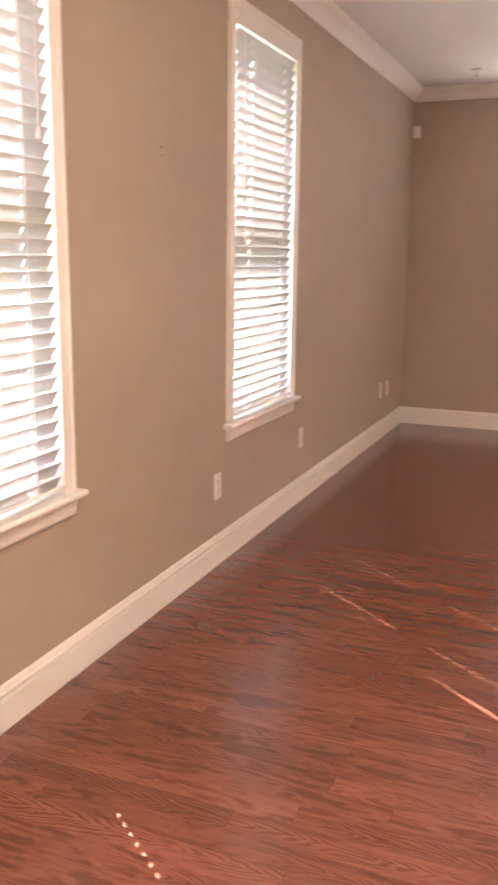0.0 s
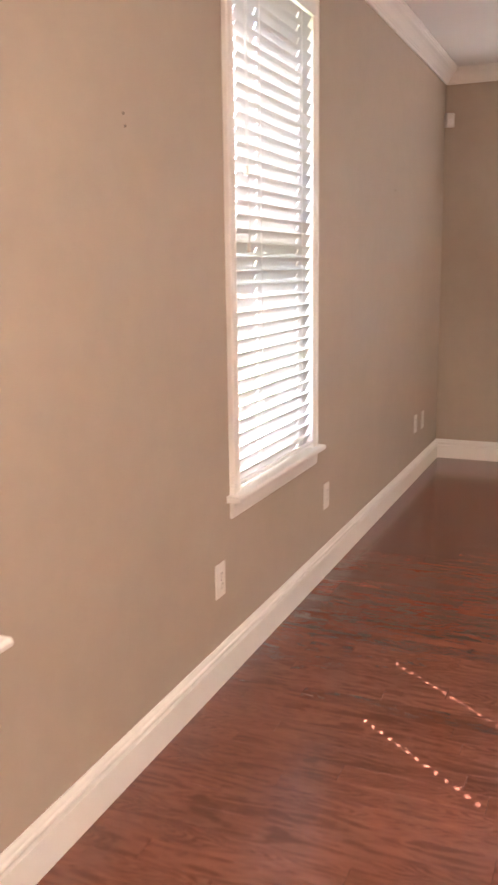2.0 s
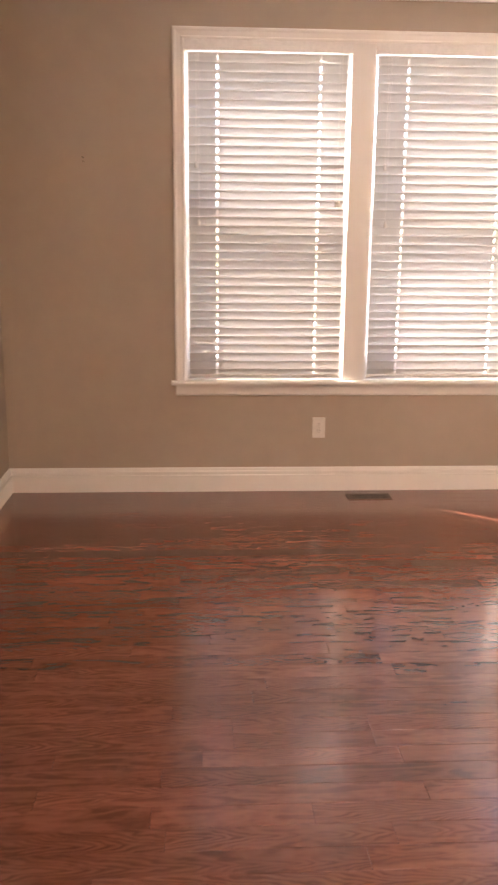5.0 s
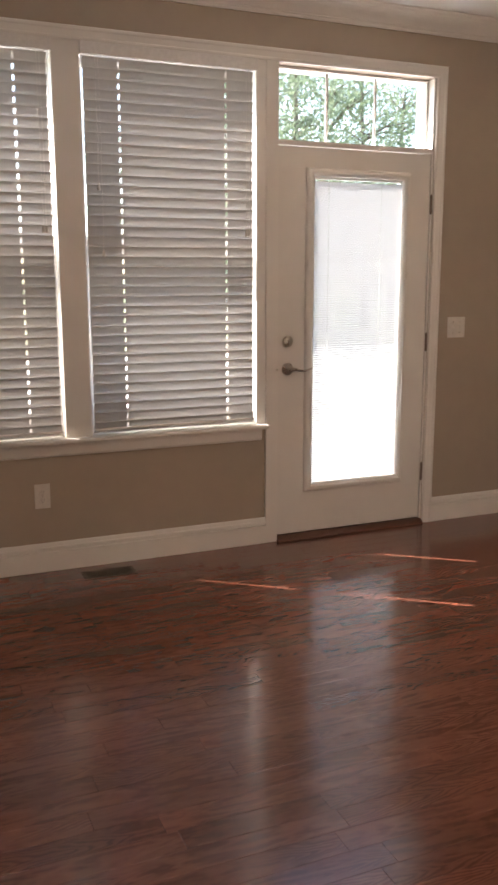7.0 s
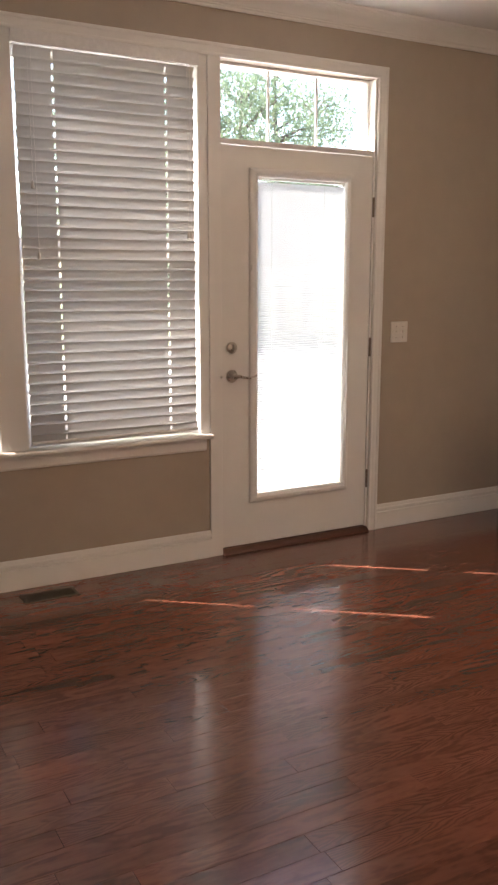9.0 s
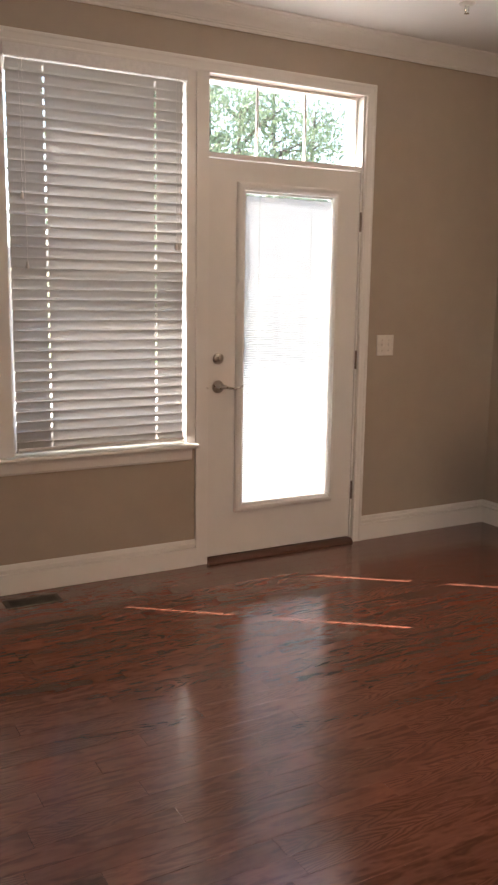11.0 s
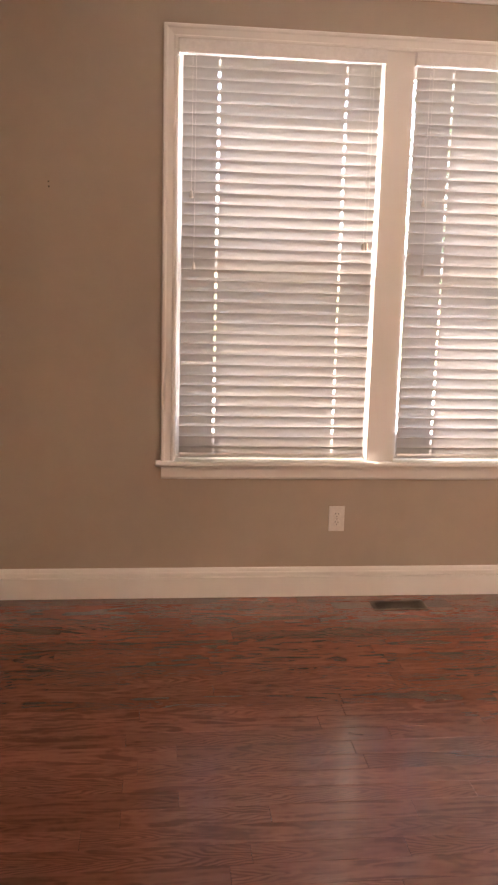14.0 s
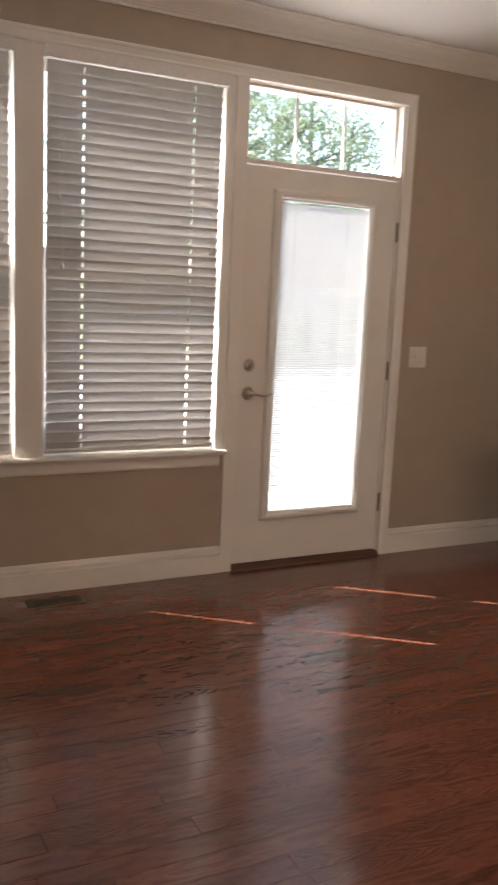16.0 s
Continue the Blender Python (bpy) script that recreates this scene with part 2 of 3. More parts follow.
def structure(name, bm, material, label, category, smooth=False):
    return tagged(new(name, mesh_of(name, bm, material, smooth)), label, category, kind="structure")


def empty(name, m, label, category, group="", kind=""):
    ob = new(name)
    ob.empty_display_size = 0.1
    ob.matrix_basis = m
    return tagged(ob, label, category, group, kind)


def wall_mesh(u0, u1, z0, z1, holes, place):
    """A thick wall with through openings. place(u, depth, z) gives the point; depth 0 is the room face and 1 the outer face."""
    us = sorted({u0, u1, *(h[0] for h in holes), *(h[1] for h in holes)})
    zs = sorted({z0, z1, *(h[2] for h in holes), *(h[3] for h in holes)})
    bm = bmesh.new()
    seen = {}

    def v(u, d, z):
        key = (round(u, 5), d, round(z, 5))
        if key not in seen:
            seen[key] = bm.verts.new(place(u, d, z))
        return seen[key]

    def solid(i, j):
        if not (0 <= i < len(us) - 1 and 0 <= j < len(zs) - 1):
            return False
        cu, cz = (us[i] + us[i + 1]) / 2, (zs[j] + zs[j + 1]) / 2
        return not any(h[0] < cu < h[1] and h[2] < cz < h[3] for h in holes)

    for i in range(len(us) - 1):
        for j in range(len(zs) - 1):
            if not solid(i, j):
                continue
            a, b, c, d = us[i], us[i + 1], zs[j], zs[j + 1]
            for k in (0, 1):
                bm.faces.new((v(a, k, c), v(b, k, c), v(b, k, d), v(a, k, d)))
            for di, dj, p, q in ((-1, 0, (a, c), (a, d)), (1, 0, (b, c), (b, d)), (0, -1, (a, c), (b, c)), (0, 1, (a, d), (b, d))):
                if not solid(i + di, j + dj):
                    bm.faces.new((v(p[0], 0, p[1]), v(q[0], 0, q[1]), v(q[0], 1, q[1]), v(p[0], 1, p[1])))
    return bm


# ---- the room: x = 0 is the window wall at the side, y = 0 the wall with the garden door ----
XR, YS, ZC, TH = 4.972, -9.4, 2.757, 0.16
SILL, HEAD = 0.653, 2.447
BW1, BW2 = (1.017, 1.912), (2.032, 2.905)          # the pair of windows beside the door
LW2, LW1 = (-3.725, -2.935), (-5.895, -5.105)      # the two windows of the side wall
LW3_ADDED = (-8.065, -7.275)                             # assumed third one, unseen behind the walker, added for skylight, its blind drawn up
DOOR = (3.022, 3.945)

wall = wall_mesh(-TH, XR + TH, -0.2, ZC + 0.1,
                 [(BW1[0], BW1[1], SILL, HEAD), (BW2[0], BW2[1], SILL, HEAD), (DOOR[0], DOOR[1], -0.02, HEAD)],
                 lambda u, d, z: (u, d * TH, z))
structure("wall_north", wall, WALL, "taupe painted wall around a pair of windows and a garden door", "wall")
wall = wall_mesh(YS - TH, -0.0005, -0.2, ZC + 0.1, [(*LW1, SILL, HEAD), (*LW2, SILL, HEAD), (*LW3_ADDED, SILL, HEAD)], lambda u, d, z: (-d * TH, u, z))
structure("wall_west", wall, WALL, "long taupe painted wall with tall windows", "wall")
wall = wall_mesh(YS - TH, -0.0005, -0.2, ZC + 0.1, [], lambda u, d, z: (XR + d * TH, u, z))
structure("wall_east", wall, WALL, "taupe painted wall beside the fireplace", "wall")
wall = wall_mesh(0.0005, XR - 0.0005, -0.2, ZC + 0.1, [], lambda u, d, z: (u, YS - d * TH, z))
structure("wall_south", wall, WALL, "plain taupe painted wall that closes the room", "wall")
structure("ceiling", boxes(((0.001, YS, ZC), (XR - 0.001, -0.001, ZC + 0.09))), CEIL, "flat white painted ceiling", "ceiling")
# unseen slab over ceiling and walls, added to block the sky's light
structure("unseen_roof_slab", boxes(((-0.2, YS - 0.2, ZC + 0.101), (XR + 0.2, 0.2, ZC + 0.2))), OUTER, "plain unseen slab added above the room to keep skylight out", "roof")

# baseboards with a stepped top, mitred in the corners
BH, BT = 0.142, 0.017
BASE = [(0, 0), (0, BT), (0.097, BT), (0.098, 0.003), (0.1085, 0.003), (0.109, 0.0145), (0.116, 0.0155), (0.121, 0.0145), (0.124, 0.010), (0.133, 0.0085), (BH, 0.005), (BH, 0)]
CROWN_D, CROWN_P = 0.098, 0.088
CROWN = [(0, 0), (0, 0.010), (0.012, 0.013), (0.016, 0.019), (0.021, 0.019), (0.024, 0.024), (0.034, 0.030), (0.048, 0.040), (0.060, 0.054), (0.069, 0.070), (0.075, 0.074), (0.078, 0.080), (0.086, 0.082), (0.089, CROWN_P), (CROWN_D, CROWN_P), (CROWN_D, 0)]


def base_run(name, origin, along, out, length, m0, m1):
    bm = moulding(origin, along, (0, 0, 1), out, length, BASE, (0, m0), (0, m1))
    structure(name, bm, TRIM, "white painted baseboard with a moulded top edge", "baseboard")


base_run("baseboard_1", (0, YS, 0.001), (0, 1, 0), (1, 0, 0), -YS, 1, -1)
base_run("baseboard_2", (0, 0, 0.001), (1, 0, 0), (0, -1, 0), 2.951, 1, 0)
base_run("baseboard_3", (4.010, 0, 0.001), (1, 0, 0), (0, -1, 0), XR - 4.010, 0, -1)
base_run("baseboard_4", (XR, 0, 0.001), (0, -1, 0), (-1, 0, 0), 1.30, 1, 0)
base_run("baseboard_5", (XR, -3.02, 0.001), (0, -1, 0), (-1, 0, 0), -YS - 3.02, 0, -1)
base_run("baseboard_6", (XR, YS, 0.001), (-1, 0, 0), (0, 1, 0), XR, 1, -1)
for i, (o, d, n, length) in enumerate((((0, YS, 0), (0, 1, 0), (1, 0, 0), -YS), ((0, 0, 0), (1, 0, 0), (0, -1, 0), XR),
                                       ((XR, 0, 0), (0, -1, 0), (-1, 0, 0), -YS), ((XR, YS, 0), (-1, 0, 0), (0, 1, 0), XR))):
    bm = moulding((o[0], o[1], ZC - CROWN_D - 0.0005), d, (0, 0, 1), n, length, CROWN, (0, 1), (0, -1))
    structure(f"crown_moulding_{i + 1}", bm, TRIM, "white painted cove crown moulding under the ceiling", "crown moulding")

# ---- casings, sills and posts ----
CW = 0.060
CAS = [(0, 0), (0, 0.013), (0.004, 0.016), (0.012, 0.016), (0.016, 0.013), (0.040, 0.017), (0.046, 0.021), (0.056, 0.021), (CW, 0.017), (CW, 0)]


def casing(name, origin, along, across, out, length, m0, m1, label="white painted moulded casing"):
    structure(name, moulding(origin, along, across, out, length, CAS, m0, m1), TRIM, label, "trim")


Z, N_OUT, W_OUT = (0, 0, 1), (0, -1, 0), (1, 0, 0)
casing("trim_1", (BW1[0], 0, SILL), Z, (-1, 0, 0), N_OUT, HEAD - SILL, 0, 1)
casing("trim_2", (BW1[0], 0, HEAD), (1, 0, 0), (0, 0, 1), N_OUT, DOOR[1] - BW1[0] + 0.004, -1, 1, "white painted moulded head casing over windows and door")
casing("trim_3", (DOOR[1] + 0.004, 0, 0), Z, (1, 0, 0), N_OUT, HEAD, 0, 1)
for i, (a, b) in enumerate((LW2, LW1, LW3_ADDED)):
    casing(f"trim_{4 + 3 * i}", (0, a, SILL), Z, (0, -1, 0), W_OUT, HEAD - SILL, 0, 1)
    casing(f"trim_{5 + 3 * i}", (0, b, SILL), Z, (0, 1, 0), W_OUT, HEAD - SILL, 0, 1)
    casing(f"trim_{6 + 3 * i}", (0, a, HEAD), (0, 1, 0), (0, 0, 1), W_OUT, b - a, -1, 1)

structure("mullion_1", boxes(((BW1[1], -0.004, SILL), (BW2[0], -0.0003, HEAD)), bevel=0.0012), TRIM, "white painted flat mullion between the two windows", "trim")
structure("mullion_2", boxes(((BW2[1], -0.004, SILL), (2.951, -0.0003, HEAD)), ((2.951, -0.013, 0.001), (DOOR[0] - 0.004, -0.0003, HEAD)), bevel=0.0012), TRIM, "white painted flat post between window and door", "trim")

NOSE = [(0, 0), (0, 0.040), (0.003, 0.045), (0.008, 0.048), (0.015, 0.048), (0.020, 0.045), (0.023, 0.040), (0.023, 0)]
APRON = [(0, 0), (0, 0.009), (0.010, 0.014), (0.046, 0.017), (0.062, 0.021), (0.062, 0)]


def sill_of(k, origin, along, out, length):
    structure(f"window_sill_{k}", moulding(Vector(origin) + Vector((0, 0, SILL - 0.023)), along, (0, 0, 1), out, length, NOSE), TRIM, "white painted wooden window stool", "window sill")
    o = Vector(origin) + Vector(along) * 0.025 + Vector((0, 0, SILL - 0.0855))
    structure(f"apron_{k}", moulding(o, along, (0, 0, 1), out, length - 0.05, APRON), TRIM, "white painted apron under the window stool", "trim")


sill_of(1, (0.935, 0, 0), (1, 0, 0), N_OUT, 2.953 - 0.935)
sill_of(2, (0, LW2[0] - 0.085, 0), (0, 1, 0), W_OUT, LW2[1] - LW2[0] + 0.17)
sill_of(3, (0, LW1[0] - 0.085, 0), (0, 1, 0), W_OUT, LW1[1] - LW1[0] + 0.17)
sill_of(4, (0, LW3_ADDED[0] - 0.085, 0), (0, 1, 0), W_OUT, LW3_ADDED[1] - LW3_ADDED[0] + 0.17)

# ---- windows: double-hung units set deep in the wall ----


def window_unit(k, m, width, dimmed=False):
    """Local x along the opening from 0 to width, local y outwards, z up from the sill."""
    h = HEAD - SILL
    w = empty(f"window_{k}", m, "white vinyl double-hung window behind closed blinds", "window", "windows", "structure")
    t = 0.012
    part("window_frame", boxes(((0, 0.062, 0), (t, 0.142, h)), ((width - t, 0.062, 0), (width, 0.142, h)), ((t, 0.062, h - t), (width - t, 0.142, h)), ((t, 0.062, 0), (width - t, 0.142, t)), bevel=0.002), SASH, w)
    part("jamb_liner", boxes(((0, -0.0002, 0.0), (0.004, 0.0615, h)), ((width - 0.004, -0.0002, 0.0), (width, 0.0615, h)), ((0.004, -0.0002, h - 0.004), (width - 0.004, 0.0615, h))), TRIM, w)
    part("window_sill", boxes(((0.001, -0.0, -0.012), (width - 0.001, 0.062, 0.001))), TRIM, w)
    mid = 0.885
    for name, y, a, b, top, bot in (("upper_sash", 0.102, mid - 0.03, h - t, 0.075, 0.075), ("lower_sash", 0.066, t, mid + 0.065, 0.085, 0.105)):
        s = part(name, boxes(((t, y, a), (t + 0.020, y + 0.032, b)), ((width - t - 0.020, y, a), (width - t, y + 0.032, b)),
                             ((t + 0.020, y, b - top), (width - t - 0.020, y + 0.032, b)), ((t + 0.020, y, a), (width - t - 0.020, y + 0.032, a + bot)), bevel=0.003), SASH, w)
        g = part("pane", boxes(((t + 0.02, y + 0.014, a + bot - 0.005), (width - t - 0.02, y + 0.018, b - top + 0.005))), GLASS, s, "clear glass")
        g.visible_shadow = False
    # added tinted sheet, shades the blind behind the lower sash
    if dimmed:
        part("dimming_sheet", boxes(((t, 0.1375, t), (width - t, 0.1385, mid + 0.02))), DIM_SHEET, w, "thin tinted sheet added to shade the lower half")


SIDE = Matrix.Rotation(radians(90), 4, "Z")
WINDOWS = [(Matrix.Translation((BW1[0], 0, SILL)), BW1[1] - BW1[0]), (Matrix.Translation((BW2[0], 0, SILL)), BW2[1] - BW2[0]),
           (Matrix.Translation((0, LW2[0], SILL)) @ SIDE, LW2[1] - LW2[0]), (Matrix.Translation((0, LW1[0], SILL)) @ SIDE, LW1[1] - LW1[0])]
# assumed side window, never in view, an opening for the added lamp
WINDOWS.append((Matrix.Translation((0, LW3_ADDED[0], SILL)) @ SIDE, LW3_ADDED[1] - LW3_ADDED[0]))
for i, (m, width) in enumerate(WINDOWS):
    window_unit(i + 1, m, width, i == 0)

# ---- wide-slat blinds ----
PITCH, SLAT_W = 0.0462, 0.0508


def slat_mesh(length, holes):
    """A thin curved slat with a routed slot at each ladder. Local x along, y across."""
    bm = bmesh.new()
    xs = [-length / 2]
    for c in holes:
        xs += [c - 0.0056, c + 0.0056]
    xs.append(length / 2)
    ys = [-SLAT_W / 2, -0.018, -0.0115, 0.0115, 0.018, SLAT_W / 2]
    crown = [0.0, 0.0014, 0.0022, 0.0022, 0.0014, 0.0]
    tk = 0.0026
    grid = {}

    def v(i, j, s):
        if (i, j, s) not in grid:
            grid[i, j, s] = bm.verts.new((xs[i], ys[j], crown[j] + (tk / 2 if s else -tk / 2)))
        return grid[i, j, s]

    def solid(i, j):
        return 0 <= i < len(xs) - 1 and 0 <= j < 5 and not (j == 2 and i % 2 == 1)

    for i in range(len(xs) - 1):
        for j in range(5):
            if not solid(i, j):
                continue
            bm.faces.new((v(i, j, 1), v(i + 1, j, 1), v(i + 1, j + 1, 1), v(i, j + 1, 1)))
            bm.faces.new((v(i, j, 0), v(i, j + 1, 0), v(i + 1, j + 1, 0), v(i + 1, j, 0)))
            for di, dj, p, q in ((-1, 0, (i, j), (i, j + 1)), (1, 0, (i + 1, j), (i + 1, j + 1)), (0, -1, (i, j), (i + 1, j)), (0, 1, (i, j + 1), (i + 1, j + 1))):
                if not solid(i + di, j + dj):
                    bm.faces.new((v(*p, 0), v(*q, 0), v(*q, 1), v(*p, 1)))
    return mesh_of("slat", bm, VINYL)


def blind(m, width, left_gap, right_gap, ladders, cords, tilt, drift=0.0):
    """A closed blind in an opening: valance, head rail, slats, ladders, bottom rail, cords. Same axes as its window."""
    h = HEAD - SILL
    b = empty("window_blind", m, "closed white wide-slat blind hanging in the window", "blind", "window blinds")
    a, c = left_gap, width - right_gap
    yc = -0.005
    part("valance", boxes(((0.004, -0.026, h - 0.056), (width - 0.004, -0.018, h - 0.002)), ((0.004, -0.018, h - 0.056), (0.010, 0.030, h - 0.002)), ((width - 0.010, -0.018, h - 0.056), (width - 0.004, 0.030, h - 0.002)), bevel=0.0015), SASH, b, "flat white valance board")
    part("head_rail", boxes(((0.016, -0.016, h - 0.042), (width - 0.016, 0.030, h - 0.003)), bevel=0.001), SASH, b)
    holes = [x - (a + c) / 2 for x in ladders]
    me = slat_mesh(c - a, holes)
    z = h - 0.086
    while z > 0.042:
        s = new("slat", me)
        s.parent = b
        s.matrix_basis = pose((a + c) / 2 + random.uniform(-0.0008, 0.0008) - drift * max(0.0, min(1.0, (1.25 - z) / 0.5)), yc, z, -tilt + random.uniform(-0.5, 0.5), 0, random.uniform(-0.05, 0.05))
        z -= PITCH
    rail = part("bottom_rail", boxes((((a - c) / 2, -0.0265, -0.006), ((c - a) / 2, 0.0265, 0.006)), bevel=0.003), SASH, b)
    rail.matrix_basis = pose((a + c) / 2, yc, 0.0255, -22, 0, 0)
    for x in ladders:
        bm = bmesh.new()
        for y in (yc - 0.0165, yc + 0.0165):
            tube([(x, y, h - 0.045), (x, y, 0.030)], 0.0009, 6, bm)
        part("ladder_cord", bm, CORD, b)
    for x, ends in cords:
        for k, e in enumerate(ends):
            xx = x + 0.014 * k
            cord = part("pull_cord", tube([(xx, -0.029, h - 0.050), (xx + 0.001, -0.0295, (h + e) / 2), (xx, -0.029, e)], 0.0011, 6), CORD, b)
            part("tassel", lathe([(0.003, 0.030), (0.0055, 0.026), (0.0085, 0.004), (0.0085, 0.0), (0.005, -0.002)], 12, "z", (xx, -0.029, e - 0.028)), PLASTIC, cord, smooth=True)


blind(WINDOWS[0][0], WINDOWS[0][1], 0.022, 0.026, (0.176, 0.725), ((0.062, (1.18, 0.88)), (0.823, (0.985, 0.985))), 69.5)
blind(WINDOWS[1][0], WINDOWS[1][1], 0.015, 0.026, (0.180, 0.706), ((0.068, (1.18, 0.88)), (0.804, (0.985, 0.985))), 69.5)
blind(WINDOWS[2][0], WINDOWS[2][1], 0.022, 0.026, (0.205, 0.635), ((0.060, (1.10, 0.85)),), 65.0, 0.016)
blind(WINDOWS[3][0], WINDOWS[3][1], 0.022, 0.022, (0.205, 0.635), ((0.700, (1.12,)),), 61.0)

# ---- garden door and transom ----
DL, DR, DB, DT = 3.024, 3.932, 0.034, 2.060
door = empty("door_1", Matrix(), "closed white garden door with a full-height glass pane", "door", kind="structure")
part("jamb", boxes(((DR + 0.003, -0.002, 0.0), (DOOR[1] + 0.0, 0.14, HEAD - 0.002)), ((DOOR[0] - 0.004, 0.0, 0.0), (DL - 0.003, 0.14, HEAD - 0.002))), TRIM, door)
LX0, LX1, LZ0, LZ1 = 3.180, 3.800, 0.262, 1.957      # outside of the glazing frame
GX0, GX1, GZ0, GZ1 = 3.230, 3.766, 0.303, 1.918      # the visible glass
slab = part("slab", boxes(((DL + 0.001, 0.004, DB), (LX0 + 0.02, 0.044, DT - 0.002)), ((LX1 - 0.02, 0.004, DB), (DR - 0.001, 0.044, DT - 0.002)),
                          ((LX0 + 0.02, 0.004, LZ1 - 0.02), (LX1 - 0.02, 0.044, DT - 0.002)), ((LX0 + 0.02, 0.004, DB), (LX1 - 0.02, 0.044, LZ0 + 0.02))), DOORP, door)
fw = GX0 - LX0
FRP = [(0, 0.006), (0.006, 0.013), (0.016, 0.017), (0.030, 0.017), (0.040, 0.010), (fw - 0.004, 0.006), (fw, -0.004), (fw, -0.016), (0.022, -0.016), (0.022, -0.005), (0, -0.005)]
fh = GZ0 - LZ0
bm = bmesh.new()
moulding((LX0, 0, LZ0), Z, (1, 0, 0), N_OUT, LZ1 - LZ0, FRP, fh / fw, -fh / fw, bm)
moulding((LX1, 0, LZ0), Z, (-1, 0, 0), N_OUT, LZ1 - LZ0, [(u * (LX1 - GX1) / fw, w) for u, w in FRP], fh / (LX1 - GX1), -fh / (LX1 - GX1), bm)
moulding((LX0, 0, LZ0), (1, 0, 0), Z, N_OUT, LX1 - LX0, [(u * fh / fw, w) for u, w in FRP], fw / fh, -(LX1 - GX1) / fh, bm)
moulding((LX0, 0, LZ1), (1, 0, 0), (0, 0, -1), N_OUT, LX1 - LX0, [(u * fh / fw, w) for u, w in FRP], fw / fh, -(LX1 - GX1) / fh, bm)
glazing = part("glazing_frame", bm, DOORP, door, "raised white glazing frame")
part("outer_glazing_frame", boxes(((LX0, 0.045, LZ0), (GX0, 0.056, LZ1)), ((GX1, 0.045, LZ0), (LX1, 0.056, LZ1)), ((GX0, 0.045, LZ0), (GX1, 0.056, GZ0)), ((GX0, 0.045, GZ1), (GX1, 0.056, LZ1))), DOORP, door)
for y in (0.010, 0.034):
    g = part("pane", boxes(((GX0 - 0.006, y, GZ0 - 0.006), (GX1 + 0.006, y + 0.003, GZ1 + 0.006))), GLASS, door, "clear glass")
    g.visible_shadow = False
mini = bmesh.new()
mp, mw, mt = 0.0122, 0.0138, radians(57)
nz = int((GZ1 - GZ0 - 0.02) / mp)
tapes = (GX0 + 0.095, GX1 - 0.125)
spans = [(GX0 - 0.003, tapes[0] - 0.0008), (tapes[0] + 0.0008, tapes[1] - 0.0008), (tapes[1] + 0.0008, GX1 + 0.003)]
for i in range(nz):
    z = GZ0 + 0.012 + i * mp
    lean = mt + radians(random.uniform(-1.0, 1.0))
    dy, dz = math.cos(lean) * mw / 2, math.sin(lean) * mw / 2
    for xa, xb in spans:
        q = [mini.verts.new((x, 0.0235 + y, z + w)) for y, w in ((dy, -dz), (0.0, 0.0009), (-dy, dz)) for x in (xa, xb)]
        mini.faces.new((q[0], q[1], q[3], q[2])), mini.faces.new((q[2], q[3], q[5], q[4]))
minib = part("enclosed_blind", mini, MINI, door, "narrow white slats sealed between the panes")
minib["kind"] = "stuff"
part("blind_head", boxes(((GX0, 0.015, GZ1 - 0.012), (GX1, 0.032, GZ1 + 0.004))), SASH, minib)
part("tilt_slider", boxes(((LX0 + 0.003, -0.028, 1.462), (LX0 + 0.016, -0.014, 1.492)), bevel=0.003), DOORP, glazing)
part("lift_slider", boxes(((GX1 + 0.008, -0.024, 0.62), (GX1 + 0.018, -0.012, 1.10)), bevel=0.003), DOORP, glazing)
# lock, lever and hinges
BX = 3.080
bolt = part("deadbolt", lathe([(0.030, 0.0), (0.030, 0.004), (0.026, 0.010), (0.018, 0.013), (0.014, 0.014)], 28, "y", (BX, 0.0, 1.080)), NICKEL, door, "brushed nickel thumb-turn deadbolt", True)
part("thumb_turn", boxes(((BX - 0.005, -0.030, 1.062), (BX + 0.005, -0.013, 1.098)), bevel=0.003), NICKEL, bolt)
lever = part("lever_rose", lathe([(0.033, 0.0), (0.033, 0.004), (0.028, 0.010), (0.016, 0.014), (0.012, 0.030), (0.012, 0.046)], 28, "y", (BX, 0.0, 0.935)), NICKEL, door, "brushed nickel door lever", True)
part("lever_arm", tube([(BX - 0.004, -0.046, 0.936), (BX + 0.02, -0.050, 0.938), (BX + 0.045, -0.050, 0.931), (BX + 0.075, -0.049, 0.926), (BX + 0.100, -0.048, 0.932), (BX + 0.118, -0.046, 0.938), (BX + 0.126, -0.046, 0.935)],
                       [0.011, 0.009, 0.007, 0.006, 0.0055, 0.005, 0.004], 12), NICKEL, lever, smooth=True)
for z in (1.797, 1.052, 0.310):
    hg = part("hinge", boxes(((DR + 0.001, -0.006, z - 0.051), (DR + 0.012, -0.0025, z + 0.051)), bevel=0.0008), BRONZE, door, "dark metal butt hinge")
    bm = bmesh.new()
    for q in range(5):
        tube([(DR + 0.003, -0.009, z - 0.051 + q * 0.0206), (DR + 0.003, -0.009, z - 0.0315 + q * 0.0206)], 0.0065, 12, bm)
    part("knuckle", bm, BRONZE, hg)
part("strike_stop", lathe([(0.005, 0.0), (0.005, 0.012), (0.003, 0.014)], 10, "y", (DL - 0.010, -0.013, 0.935)), PLASTIC, door)
